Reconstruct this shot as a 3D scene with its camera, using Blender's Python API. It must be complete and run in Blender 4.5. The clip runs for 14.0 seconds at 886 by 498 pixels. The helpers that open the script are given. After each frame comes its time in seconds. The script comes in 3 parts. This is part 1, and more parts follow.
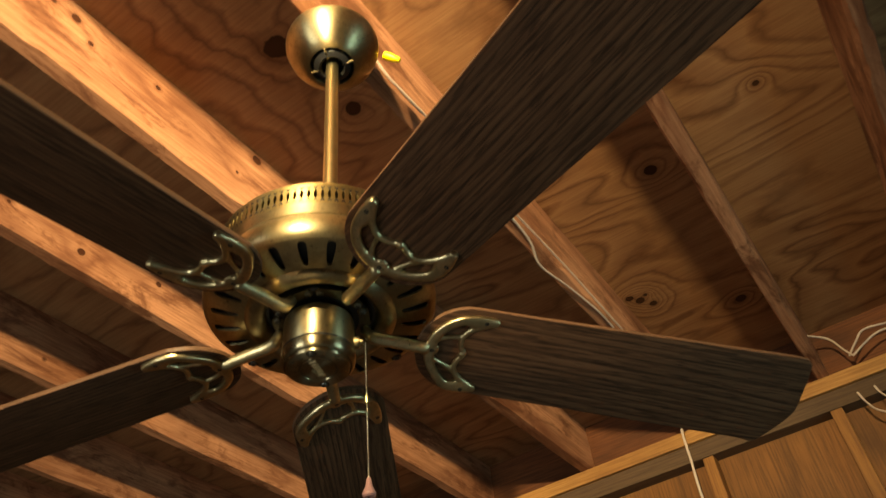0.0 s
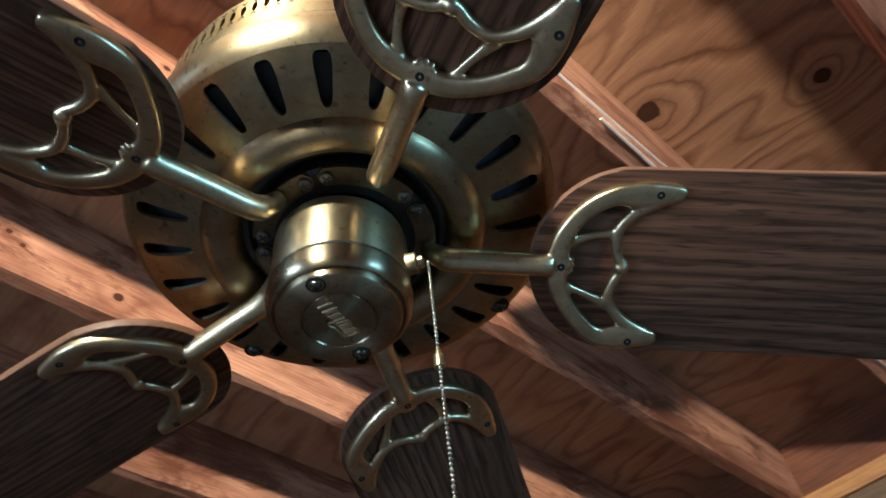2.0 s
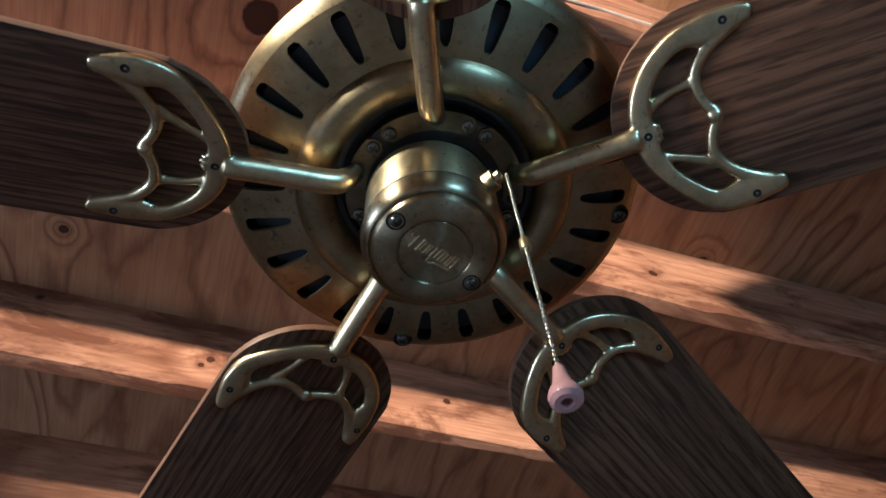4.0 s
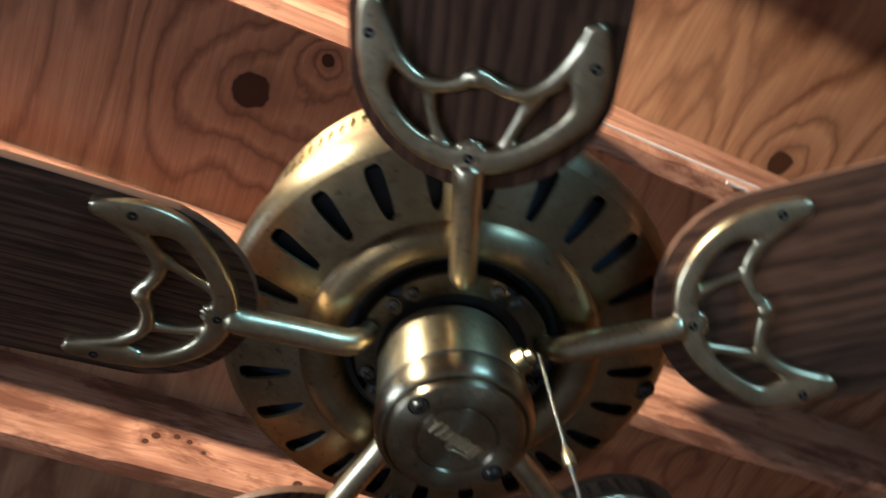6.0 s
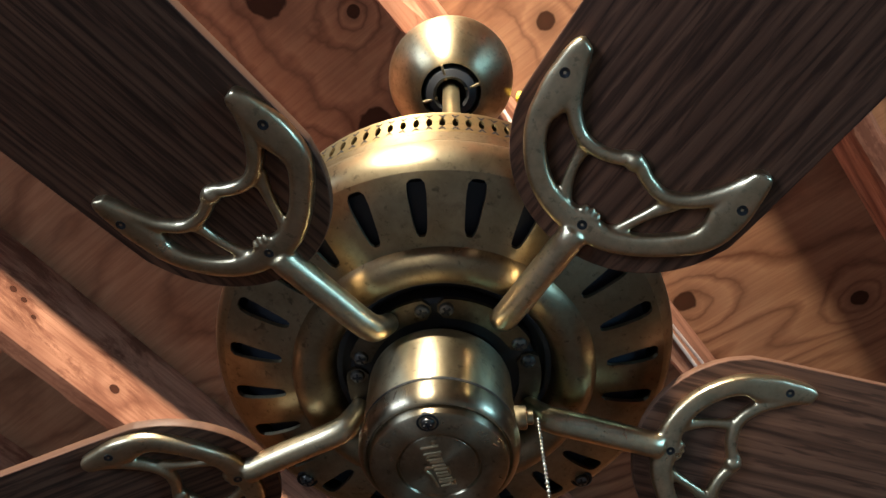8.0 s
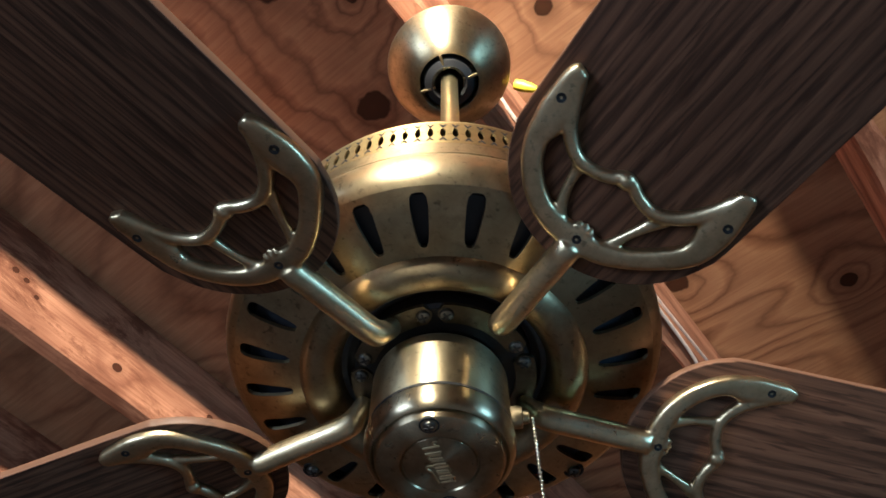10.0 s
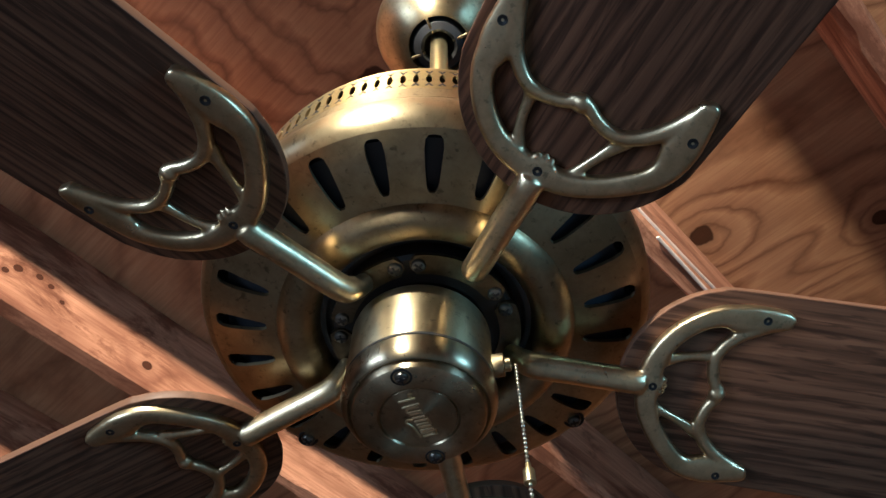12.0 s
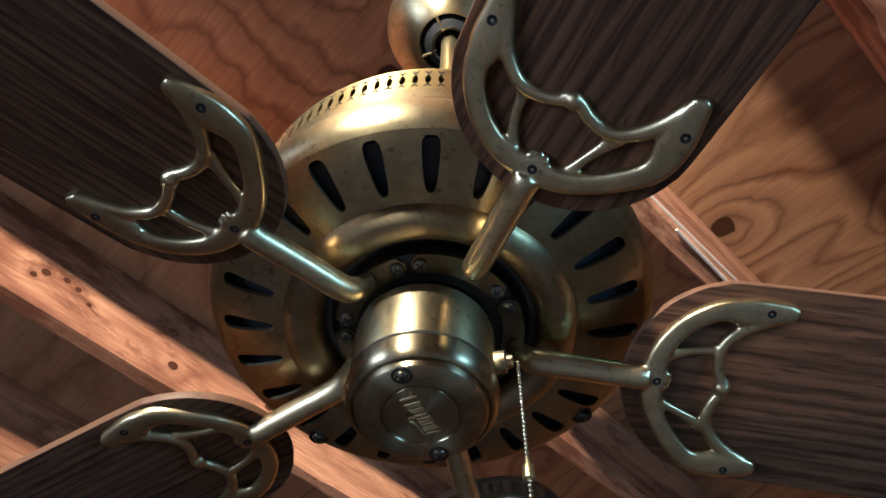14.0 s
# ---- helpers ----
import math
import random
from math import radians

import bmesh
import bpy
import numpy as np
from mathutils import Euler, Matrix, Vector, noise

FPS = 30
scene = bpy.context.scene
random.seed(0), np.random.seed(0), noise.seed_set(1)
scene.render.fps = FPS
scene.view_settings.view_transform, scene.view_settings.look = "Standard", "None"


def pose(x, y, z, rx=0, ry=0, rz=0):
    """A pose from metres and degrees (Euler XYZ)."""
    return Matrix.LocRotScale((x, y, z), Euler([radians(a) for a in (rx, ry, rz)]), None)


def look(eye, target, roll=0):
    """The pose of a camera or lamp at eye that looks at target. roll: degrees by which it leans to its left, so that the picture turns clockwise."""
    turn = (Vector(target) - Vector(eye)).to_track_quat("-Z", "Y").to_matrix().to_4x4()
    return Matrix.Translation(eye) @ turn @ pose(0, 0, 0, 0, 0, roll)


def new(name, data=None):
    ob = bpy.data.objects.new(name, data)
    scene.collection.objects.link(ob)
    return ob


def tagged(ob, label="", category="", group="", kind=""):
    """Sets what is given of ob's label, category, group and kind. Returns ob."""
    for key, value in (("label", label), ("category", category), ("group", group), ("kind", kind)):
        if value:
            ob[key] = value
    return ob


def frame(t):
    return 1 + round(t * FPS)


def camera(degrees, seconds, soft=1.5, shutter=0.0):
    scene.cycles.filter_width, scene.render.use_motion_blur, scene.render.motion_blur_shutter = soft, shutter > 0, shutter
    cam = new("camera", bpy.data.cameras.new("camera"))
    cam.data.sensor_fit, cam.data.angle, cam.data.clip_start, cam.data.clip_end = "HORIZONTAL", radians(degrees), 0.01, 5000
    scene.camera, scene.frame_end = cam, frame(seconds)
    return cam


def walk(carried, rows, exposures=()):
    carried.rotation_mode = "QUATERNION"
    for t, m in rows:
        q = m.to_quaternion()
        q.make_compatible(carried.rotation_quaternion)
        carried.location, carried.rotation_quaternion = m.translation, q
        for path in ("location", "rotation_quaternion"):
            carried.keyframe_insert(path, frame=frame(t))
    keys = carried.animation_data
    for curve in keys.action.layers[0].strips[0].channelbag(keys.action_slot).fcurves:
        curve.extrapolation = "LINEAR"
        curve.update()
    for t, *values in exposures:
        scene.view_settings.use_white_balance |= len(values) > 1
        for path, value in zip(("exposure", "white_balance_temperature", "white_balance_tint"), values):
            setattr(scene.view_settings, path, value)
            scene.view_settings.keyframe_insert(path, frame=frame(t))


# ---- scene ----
cam = camera(60.5, 14.0, shutter=0.5)
PATH = [
    (0, (0.529, 0.485, 1.466), (-0.726, -0.243, 2.843), -7.2),
    (0.5, (0.436, 0.39, 1.504), (-0.803, -0.304, 2.912), -5.6),
    (1, (0.333, 0.278, 1.621), (-0.937, -0.241, 3.076), -9.8),
    (1.5, (0.241, 0.238, 1.657), (-0.934, -0.435, 3.128), -11.3),
    (2, (0.187, 0.249, 1.665), (-0.786, -0.622, 3.18), -7.9),
    (2.5, (0.181, 0.262, 1.682), (-0.722, -0.669, 3.205), -7.7),
    (3, (0.156, 0.251, 1.667), (-0.518, -0.774, 3.247), -8.7),
    (3.2, (0.123, 0.257, 1.651), (-0.405, -0.831, 3.243), -6.1),
    (5.3, (0.073, 0.133, 1.588), (-0.263, -0.62, 3.41), -8.7),
    (5.5, (0.076, 0.152, 1.595), (-0.282, -0.613, 3.408), -9.2),
    (6, (0.132, 0.237, 1.676), (-0.341, -0.595, 3.432), -7.1),
    (6.5, (0.218, 0.227, 1.691), (-0.367, -0.522, 3.451), 2.1),
    (7, (0.239, 0.192, 1.686), (-0.413, -0.429, 3.472), 5.1),
    (7.5, (0.23, 0.173, 1.685), (-0.475, -0.42, 3.461), 2.5),
    (7.7, (0.224, 0.176, 1.687), (-0.515, -0.427, 3.445), 0.7),
    (9.8, (0.254, 0.194, 1.681), (-0.568, -0.461, 3.383), 0.1),
    (10, (0.25, 0.197, 1.681), (-0.578, -0.458, 3.38), -0.0),
    (10.5, (0.238, 0.212, 1.676), (-0.616, -0.459, 3.355), -1.7),
    (11, (0.21, 0.212, 1.678), (-0.639, -0.484, 3.35), -2.4),
    (11.5, (0.205, 0.213, 1.682), (-0.61, -0.512, 3.358), -1.6),
    (12, (0.205, 0.21, 1.683), (-0.585, -0.542, 3.359), -0.4),
    (12.5, (0.204, 0.215, 1.681), (-0.57, -0.555, 3.357), 0.3),
    (13, (0.196, 0.222, 1.682), (-0.567, -0.562, 3.356), 0.9),
    (13.5, (0.194, 0.225, 1.683), (-0.564, -0.569, 3.355), 1.1),
    (14, (0.197, 0.223, 1.681), (-0.55, -0.586, 3.351), 1.6),
]
EXPOSURES = [(0.0, -0.42, 8500, -6), (0.5, -0.1, 5600, -4), (1.0, 0.0, 4650, -13), (1.5, 0.0, 4850, -5), (2.0, 0.0, 4850, -1), (2.5, 0.0, 4900, 2), (3.0, 0.05, 4950, 3), (6.0, 0.02, 5050, 2), (6.5, 0.0, 5200, 4), (12.0, 0.0, 5060, 2), (14.0, 0.0, 5060, 2)]
walk(cam, [(t, look(eye, target, roll)) for t, eye, target, roll in PATH], EXPOSURES)

# ---------- world and light ----------
world = bpy.data.worlds.new("world")
world.use_nodes = True
scene.world = world
wn = world.node_tree.nodes
sky = wn.new("ShaderNodeTexSky")
sky.sky_type, sky.sun_disc = "NISHITA", False
sky.sun_elevation, sky.sun_rotation = radians(35), radians(0)
world.node_tree.links.new(sky.outputs[0], wn["Background"].inputs[0])
wn["Background"].inputs[1].default_value = 0.1


def area_light(name, at, target, size, size_y, power, colour, shape="RECTANGLE"):
    lamp = bpy.data.lights.new(name, "AREA")
    lamp.shape, lamp.size, lamp.energy, lamp.color = shape, size, power, colour
    if shape in ("RECTANGLE", "ELLIPSE"):
        lamp.size_y = size_y
    ob = new(name, lamp)
    ob.matrix_world = look(at, target)
    return ob


# a warm bare-bulb clamp lamp high in the room, tilted up at the joists; cool daylight from the window and the doorway
lamp = area_light("work_lamp", (1.46, 0.61, 2.435), (-0.05, -0.14, 2.80), 0.06, 0.06, 42, (1.0, 0.79, 0.54), "DISK")
lamp.data.spread = radians(80)
area_light("window_light", (-0.45, 2.22, 1.28), (-0.3, 0, 1.7), 0.54, 0.64, 17, (0.44, 0.79, 1.0))
area_light("doorway_light", (3.16, -0.72, 1.15), (0, -0.1, 1.9), 1.0, 1.6, 50, (0.82, 0.89, 1.0))

# ---------- materials ----------


def shader(name):
    m = bpy.data.materials.new(name)
    m.use_nodes = True
    nt = m.node_tree
    return m, nt, nt.nodes["Principled BSDF"]


def nd(nt, kind, **inputs):
    n = nt.nodes.new("ShaderNode" + kind)
    for k, v in inputs.items():
        if k.startswith("i"):
            n.inputs[int(k[1:])].default_value = v
    return n


def ramp(nt, src, stops):
    r = nt.nodes.new("ShaderNodeValToRGB")
    el = r.color_ramp.elements
    while len(el) < len(stops):
        el.new(0.5)
    for e, (p, c) in zip(el, stops):
        e.position, e.color = p, (*c, 1) if len(c) == 3 else c
    nt.links.new(src, r.inputs[0])
    return r.outputs[0]


def math_node(nt, op, a, b=None):
    n = nt.nodes.new("ShaderNodeMath")
    n.operation = op
    for i, v in enumerate((a, b)):
        if v is None:
            continue
        if isinstance(v, (int, float)):
            n.inputs[i].default_value = v
        else:
            nt.links.new(v, n.inputs[i])
    return n.outputs[0]


def mix_col(nt, fac, a, b, blend="MIX"):
    n = nt.nodes.new("ShaderNodeMix")
    n.data_type, n.blend_type = "RGBA", blend
    for sock, v in ((n.inputs[0], fac), (n.inputs[6], a), (n.inputs[7], b)):
        if isinstance(v, (int, float)):
            sock.default_value = v
        elif isinstance(v, tuple):
            sock.default_value = (*v, 1)
        else:
            nt.links.new(v, sock)
    return n.outputs[2]


def mapped(nt, scale, offset_random=0.0, coord="Object", rot=(0, 0, 0)):
    tc = nt.nodes.new("ShaderNodeTexCoord")
    mp = nt.nodes.new("ShaderNodeMapping")
    mp.inputs[3].default_value = scale
    mp.inputs[2].default_value = [radians(a) for a in rot]
    nt.links.new(tc.outputs[coord], mp.inputs[0])
    if offset_random:
        oi = nt.nodes.new("ShaderNodeObjectInfo")
        vm = nt.nodes.new("ShaderNodeVectorMath")
        vm.operation = "SCALE"
        vm.inputs[0].default_value = (7.3, 11.9, 5.1)
        nt.links.new(math_node(nt, "MULTIPLY", oi.outputs["Random"], offset_random), vm.inputs[3])
        nt.links.new(vm.outputs[0], mp.inputs[1])
    return mp.outputs[0]


def tex_noise(nt, vec, scale, detail=4, rough=0.6, dist=0.0):
    n = nt.nodes.new("ShaderNodeTexNoise")
    nt.links.new(vec, n.inputs["Vector"])
    n.inputs["Scale"].default_value, n.inputs["Detail"].default_value = scale, detail
    n.inputs["Roughness"].default_value, n.inputs["Distortion"].default_value = rough, dist
    return n.outputs[0]


def bump(nt, p, height, strength, distance=0.002):
    b = nt.nodes.new("ShaderNodeBump")
    b.inputs["Strength"].default_value, b.inputs["Distance"].default_value = strength, distance
    nt.links.new(height, b.inputs["Height"])
    nt.links.new(b.outputs[0], p.inputs["Normal"])


def brass(name, base, worn, rough, stretch=(1, 1, 60), spun=0.0, patina=0.7):
    m, nt, p = shader(name)
    v = mapped(nt, stretch)
    fine = tex_noise(nt, v, 40, 3)
    blot = tex_noise(nt, mapped(nt, (1, 1, 1), 1.0), 38, 5, 0.65)
    speck = tex_noise(nt, mapped(nt, (1, 1, 1), 1.0), 190, 3, 0.7)
    col = mix_col(nt, ramp(nt, blot, [(0.36, (0, 0, 0)), (0.64, (1, 1, 1))]), base, worn)
    col = mix_col(nt, ramp(nt, speck, [(0.59, (0, 0, 0)), (0.70, (patina,) * 3)]), col, tuple(c * 0.25 for c in base))
    cloud = tex_noise(nt, mapped(nt, (1, 1, 1), 1.0), 11, 5, 0.7)
    col = mix_col(nt, ramp(nt, cloud, [(0.45, (0, 0, 0)), (0.8, (patina * 0.8,) * 3)]), col, tuple(c * q for c, q in zip(base, (0.5, 0.42, 0.34))))
    smear = tex_noise(nt, mapped(nt, (1, 1, 0.35), 1.0), 85, 5, 0.75, 0.8)
    col = mix_col(nt, ramp(nt, smear, [(0.52, (0, 0, 0)), (0.68, (patina * 0.6,) * 3)]), col, tuple(c * q for c, q in zip(base, (0.42, 0.38, 0.36))))
    nt.links.new(col, p.inputs["Base Color"])
    p.inputs["Metallic"].default_value = 1.0
    r = math_node(nt, "ADD", math_node(nt, "MULTIPLY", blot, 0.22), rough - 0.1)
    r = math_node(nt, "ADD", r, math_node(nt, "MULTIPLY", math_node(nt, "SUBTRACT", smear, 0.5), 0.3))
    r = math_node(nt, "ADD", r, math_node(nt, "MULTIPLY", fine, 0.08))
    nt.links.new(r, p.inputs["Roughness"])
    if spun:
        tg = nt.nodes.new("ShaderNodeTangent")
        tg.direction_type, tg.axis = "RADIAL", "Z"
        nt.links.new(tg.outputs[0], p.inputs["Tangent"])
        p.inputs["Anisotropic"].default_value, p.inputs["Anisotropic Rotation"].default_value = spun, 0.25
    bump(nt, p, fine, 0.06, 0.0006)
    return m


BRASS = brass("antique_brass", (0.55, 0.45, 0.275), (0.42, 0.335, 0.19), 0.33, spun=0.7)
CAP_BRASS = brass("cap_brass", (0.56, 0.46, 0.30), (0.36, 0.29, 0.18), 0.27, (1, 1, 1), spun=0.85)
DISH_BRASS = brass("dish_brass", (0.50, 0.405, 0.245), (0.36, 0.28, 0.16), 0.31, spun=0.7)
BAND_BRASS = brass("polished_brass", (0.56, 0.43, 0.205), (0.46, 0.35, 0.16), 0.40, spun=0.8)
IRON_BRASS = brass("cast_brass", (0.83, 0.675, 0.42), (0.55, 0.43, 0.25), 0.29, (1, 1, 1), patina=0.5)
# the irons' brass made darker: shade round the hub is in this colour
SHADED_BRASS = brass("shaded_brass", (0.24, 0.195, 0.13), (0.12, 0.095, 0.065), 0.36, (1, 1, 1))
STEEL = brass("screw_steel", (0.25, 0.24, 0.22), (0.13, 0.125, 0.115), 0.3, (1, 1, 1))


def plain(name, col, rough, metal=0.0, var=0.25, scale=60):
    m, nt, p = shader(name)
    n = tex_noise(nt, mapped(nt, (1, 1, 1), 1.0), scale, 4)
    nt.links.new(mix_col(nt, n, tuple(c * (1 - var) for c in col), tuple(min(1, c * (1 + var)) for c in col)), p.inputs["Base Color"])
    p.inputs["Roughness"].default_value, p.inputs["Metallic"].default_value = rough, metal
    bump(nt, p, n, 0.1, 0.0005)
    return m


BLACK = plain("black_enamel", (0.012, 0.011, 0.011), 0.45)
SLATE = plain("motor_core", (0.035, 0.037, 0.045), 0.5)
CABLE = plain("white_cable", (0.60, 0.47, 0.39), 0.5)
YELLOW = plain("yellow_plastic", (0.85, 0.62, 0.03), 0.4)
PINK = plain("pink_glaze", (0.46, 0.24, 0.225), 0.35, var=0.1, scale=20)
CHAIN = plain("nickel_chain", (0.52, 0.46, 0.36), 0.3, 1.0)
LINK = plain("pale_brass", (0.72, 0.60, 0.34), 0.33, 1.0)
CONCRETE = plain("concrete", (0.41, 0.38, 0.345), 0.85, scale=9)


def wood(name, light, mid, dark, along, rings, knots=(), rough=0.6, streak=1.0, knot_cells=0.0, patchy=0.85, fleck=None, stretch=0.16, sharp=0.5, pull_by=3.4, gloss=0.3, grime=0.0, across=None):
    """Sawn or rotary-cut wood, grain along the local axis `along`; knots: (x, y, z, radius) in local metres."""
    m, nt, p = shader(name)
    tc = nt.nodes.new("ShaderNodeTexCoord")
    base = mapped(nt, (1, 1, 1), 1.0 if not knots else 0.0)
    pull = None
    kn = None
    for x, y, z, r in knots:
        d = nt.nodes.new("ShaderNodeVectorMath")
        d.operation = "DISTANCE"
        nt.links.new(tc.outputs["Object"], d.inputs[0])
        d.inputs[1].default_value = (x, y, z)
        wob = math_node(nt, "ADD", d.outputs["Value"], math_node(nt, "MULTIPLY", math_node(nt, "SUBTRACT", tex_noise(nt, base, 28, 2), 0.5), r * 0.5))
        q = math_node(nt, "DIVIDE", wob, r)
        kn = q if kn is None else math_node(nt, "MINIMUM", kn, q)
        far = math_node(nt, "MULTIPLY", q, 0.42)
        g = math_node(nt, "DIVIDE", 1.0, math_node(nt, "ADD", math_node(nt, "MULTIPLY", far, far), 1.0))
        pull = g if pull is None else math_node(nt, "ADD", pull, g)
    sc = [1.0, 1.0, 1.0]
    sc[along] = stretch
    vec = mapped(nt, tuple(sc), 1.0 if not knots else 0.0)
    warp = tex_noise(nt, vec, 3.2, 2, 0.45, 0.4)
    field = math_node(nt, "MULTIPLY", warp, rings)
    if pull is not None:
        field = math_node(nt, "ADD", field, math_node(nt, "MULTIPLY", pull, pull_by))
    if across is not None:
        sep = nt.nodes.new("ShaderNodeSeparateXYZ")
        nt.links.new(tc.outputs["Object"], sep.inputs[0])
        field = math_node(nt, "ADD", field, math_node(nt, "MULTIPLY", sep.outputs[across[0]], across[1]))
    ripple = tex_noise(nt, vec, 30, 3)
    field = math_node(nt, "ADD", field, math_node(nt, "MULTIPLY", ripple, 0.5))
    fr = math_node(nt, "FRACT", field)
    line = ramp(nt, fr, [(0.0, (0.0, 0.0, 0.0)), (sharp, (1, 1, 1)), (0.85, (0.6, 0.6, 0.6)), (1.0, (0.0, 0.0, 0.0))])
    sc2 = [1.0, 1.0, 1.0]
    sc2[along] = 0.035
    fibre = tex_noise(nt, mapped(nt, tuple(sc2), 1.0 if not knots else 0.0), 170, 4, 0.65)
    patch = tex_noise(nt, base, 2.6, 4, 0.6)
    col = mix_col(nt, line, dark, mid)
    col = mix_col(nt, ramp(nt, patch, [(0.3, (0, 0, 0)), (0.75, (patchy,) * 3)]), col, light)
    col = mix_col(nt, ramp(nt, fibre, [(0.38, (0, 0, 0)), (0.58, (1, 1, 1))]), mix_col(nt, 0.55 * streak, col, dark), col)
    if grime:
        g = tex_noise(nt, vec, 6, 5, 0.7)
        col = mix_col(nt, ramp(nt, g, [(0.48, (0, 0, 0)), (0.7, (grime,) * 3)]), col, tuple(c * 0.8 for c in dark))
        half = [1.0, 1.0, 1.0]
        half[along] = 0.35
        g2 = tex_noise(nt, mapped(nt, tuple(half), 1.0 if not knots else 0.0), 13, 6, 0.72, 0.6)
        col = mix_col(nt, ramp(nt, g2, [(0.49, (0, 0, 0)), (0.61, (grime * 0.85,) * 3)]), col, tuple(c * 0.7 for c in dark))
    if fleck is not None:
        pore = [1.0, 1.0, 1.0]
        pore[along] = 0.07
        pr = tex_noise(nt, mapped(nt, tuple(pore), 1.0), 300, 3, 0.55, 0.6)
        col = mix_col(nt, ramp(nt, pr, [(0.50, (0, 0, 0)), (0.62, (0.6, 0.6, 0.6))]), col, fleck)
    if knot_cells:
        vo = nt.nodes.new("ShaderNodeTexVoronoi")
        nt.links.new(mapped(nt, (1, 1, 1), 1.0), vo.inputs["Vector"])
        vo.inputs["Scale"].default_value = knot_cells
        kd = ramp(nt, vo.outputs["Distance"], [(0.0, (1, 1, 1)), (0.035, (0.8, 0.8, 0.8)), (0.06, (0, 0, 0))])
        col = mix_col(nt, kd, col, tuple(c * 0.22 for c in dark))
    if kn is not None:
        col = mix_col(nt, ramp(nt, kn, [(0.0, (1, 1, 1)), (0.6, (0.97, 0.97, 0.97)), (0.7, (0, 0, 0))]), col, tuple(c * 0.12 for c in dark))
        col = mix_col(nt, ramp(nt, math_node(nt, "MULTIPLY", kn, 0.4), [(0.0, (0.6, 0.6, 0.6)), (0.6, (0, 0, 0))]), col, tuple(c * 0.6 for c in dark))
    nt.links.new(col, p.inputs["Base Color"])
    p.inputs["Roughness"].default_value, p.inputs["Specular IOR Level"].default_value = rough, gloss
    h = math_node(nt, "ADD", math_node(nt, "MULTIPLY", fibre, 0.6), math_node(nt, "MULTIPLY", fr, 0.4))
    bump(nt, p, h, 0.35, 0.0008)
    return m


K = 0.68   # metres in one unit of the plan below
CEIL_Z, JOIST_Z, WALL_X = 2.903, 2.711, -1.865
# knots in the plywood: (x, y, radius)
KNOTS = [(-0.05, -0.19, 0.042), (-0.27, -0.165, 0.028), (-0.89, 0.30, 0.026), (-1.57, 0.31, 0.026), (-1.335, 0.035, 0.018), (-1.365, 0.058, 0.022), (-1.405, 0.085, 0.018), (-1.35, 0.082, 0.010), (-0.80, 0.61, 0.012),
         (0.21, -0.19, 0.045), (0.11, -0.095, 0.018), (-0.09, 0.13, 0.024), (0.50, -0.70, 0.014), (-0.753, -0.435, 0.02), (-0.69, 0.035, 0.036)]
PLY = wood("fir_plywood", (0.385, 0.205, 0.104), (0.315, 0.151, 0.073), (0.12, 0.044, 0.019), 1, 11.0,
           [(x, y, CEIL_Z, r) for x, y, r in KNOTS], 0.6, patchy=0.6, stretch=0.34, sharp=0.3, streak=0.5, pull_by=3.2, gloss=0.12)
JOIST_KNOTS = [(0.175, -0.852, 2.790, 0.013), (0.138, -0.852, 2.801, 0.010), (0.113, -0.852, 2.796, 0.008), (0.083, -0.852, 2.778, 0.008), (-0.104, -0.852, 2.760, 0.016), (0.19, -0.852, 2.770, 0.010), (-0.32, -0.852, 2.802, 0.012),
               (0.249, -0.425, 2.861, 0.015), (0.052, -0.425, 2.854, 0.011), (0.207, -0.425, 2.824, 0.009), (-0.228, -0.425, 2.881, 0.02), (-0.178, -0.425, 2.793, 0.006), (0.533, -0.425, 2.79, 0.014), (0.30, -0.425, 2.86, 0.012), (-0.60, -0.425, 2.79, 0.014)]
JOIST_WOOD = wood("sawn_pine", (0.68, 0.34, 0.20), (0.52, 0.235, 0.128), (0.17, 0.056, 0.028), 0, 7.0, JOIST_KNOTS, rough=0.6, patchy=0.7, streak=0.75, knot_cells=5.5, pull_by=0.8, grime=0.9, gloss=0.12)
PLATE_WOOD = wood("pale_pine", (0.50, 0.25, 0.085), (0.40, 0.19, 0.062), (0.18, 0.07, 0.022), 1, 5.0, rough=0.6, knot_cells=2.4)
RIM_WOOD = wood("red_fir", (0.19, 0.065, 0.025), (0.15, 0.048, 0.018), (0.05, 0.016, 0.007), 1, 7.0, rough=0.65, knot_cells=2.0)
# plate pine with the shade on the lower plate put into its colour
SHADED_WOOD = wood("shaded_pine", (0.14, 0.082, 0.046), (0.11, 0.062, 0.034), (0.05, 0.027, 0.016), 1, 5.0, rough=0.7)
STUD_WOOD = wood("stud_pine", (0.36, 0.155, 0.045), (0.29, 0.12, 0.034), (0.12, 0.045, 0.015), 2, 5.0, rough=0.6)
BOARD_WOOD = wood("sheathing_boards", (0.27, 0.112, 0.032), (0.20, 0.078, 0.022), (0.07, 0.026, 0.009), 2, 7.0, rough=0.6, knot_cells=1.3)
WALNUT = wood("walnut_veneer", (0.19, 0.092, 0.052), (0.165, 0.079, 0.044), (0.050, 0.024, 0.014), 0, 34.0, rough=0.55, streak=0.9, fleck=(0.024, 0.012, 0.008), patchy=0.25, gloss=0.12, stretch=0.12, sharp=0.32, across=(1, 125.0))
EDGE = wood("blade_edge", (0.20, 0.10, 0.06), (0.16, 0.08, 0.045), (0.09, 0.045, 0.025), 0, 5.0, rough=0.5)

# ---------- mesh helpers ----------


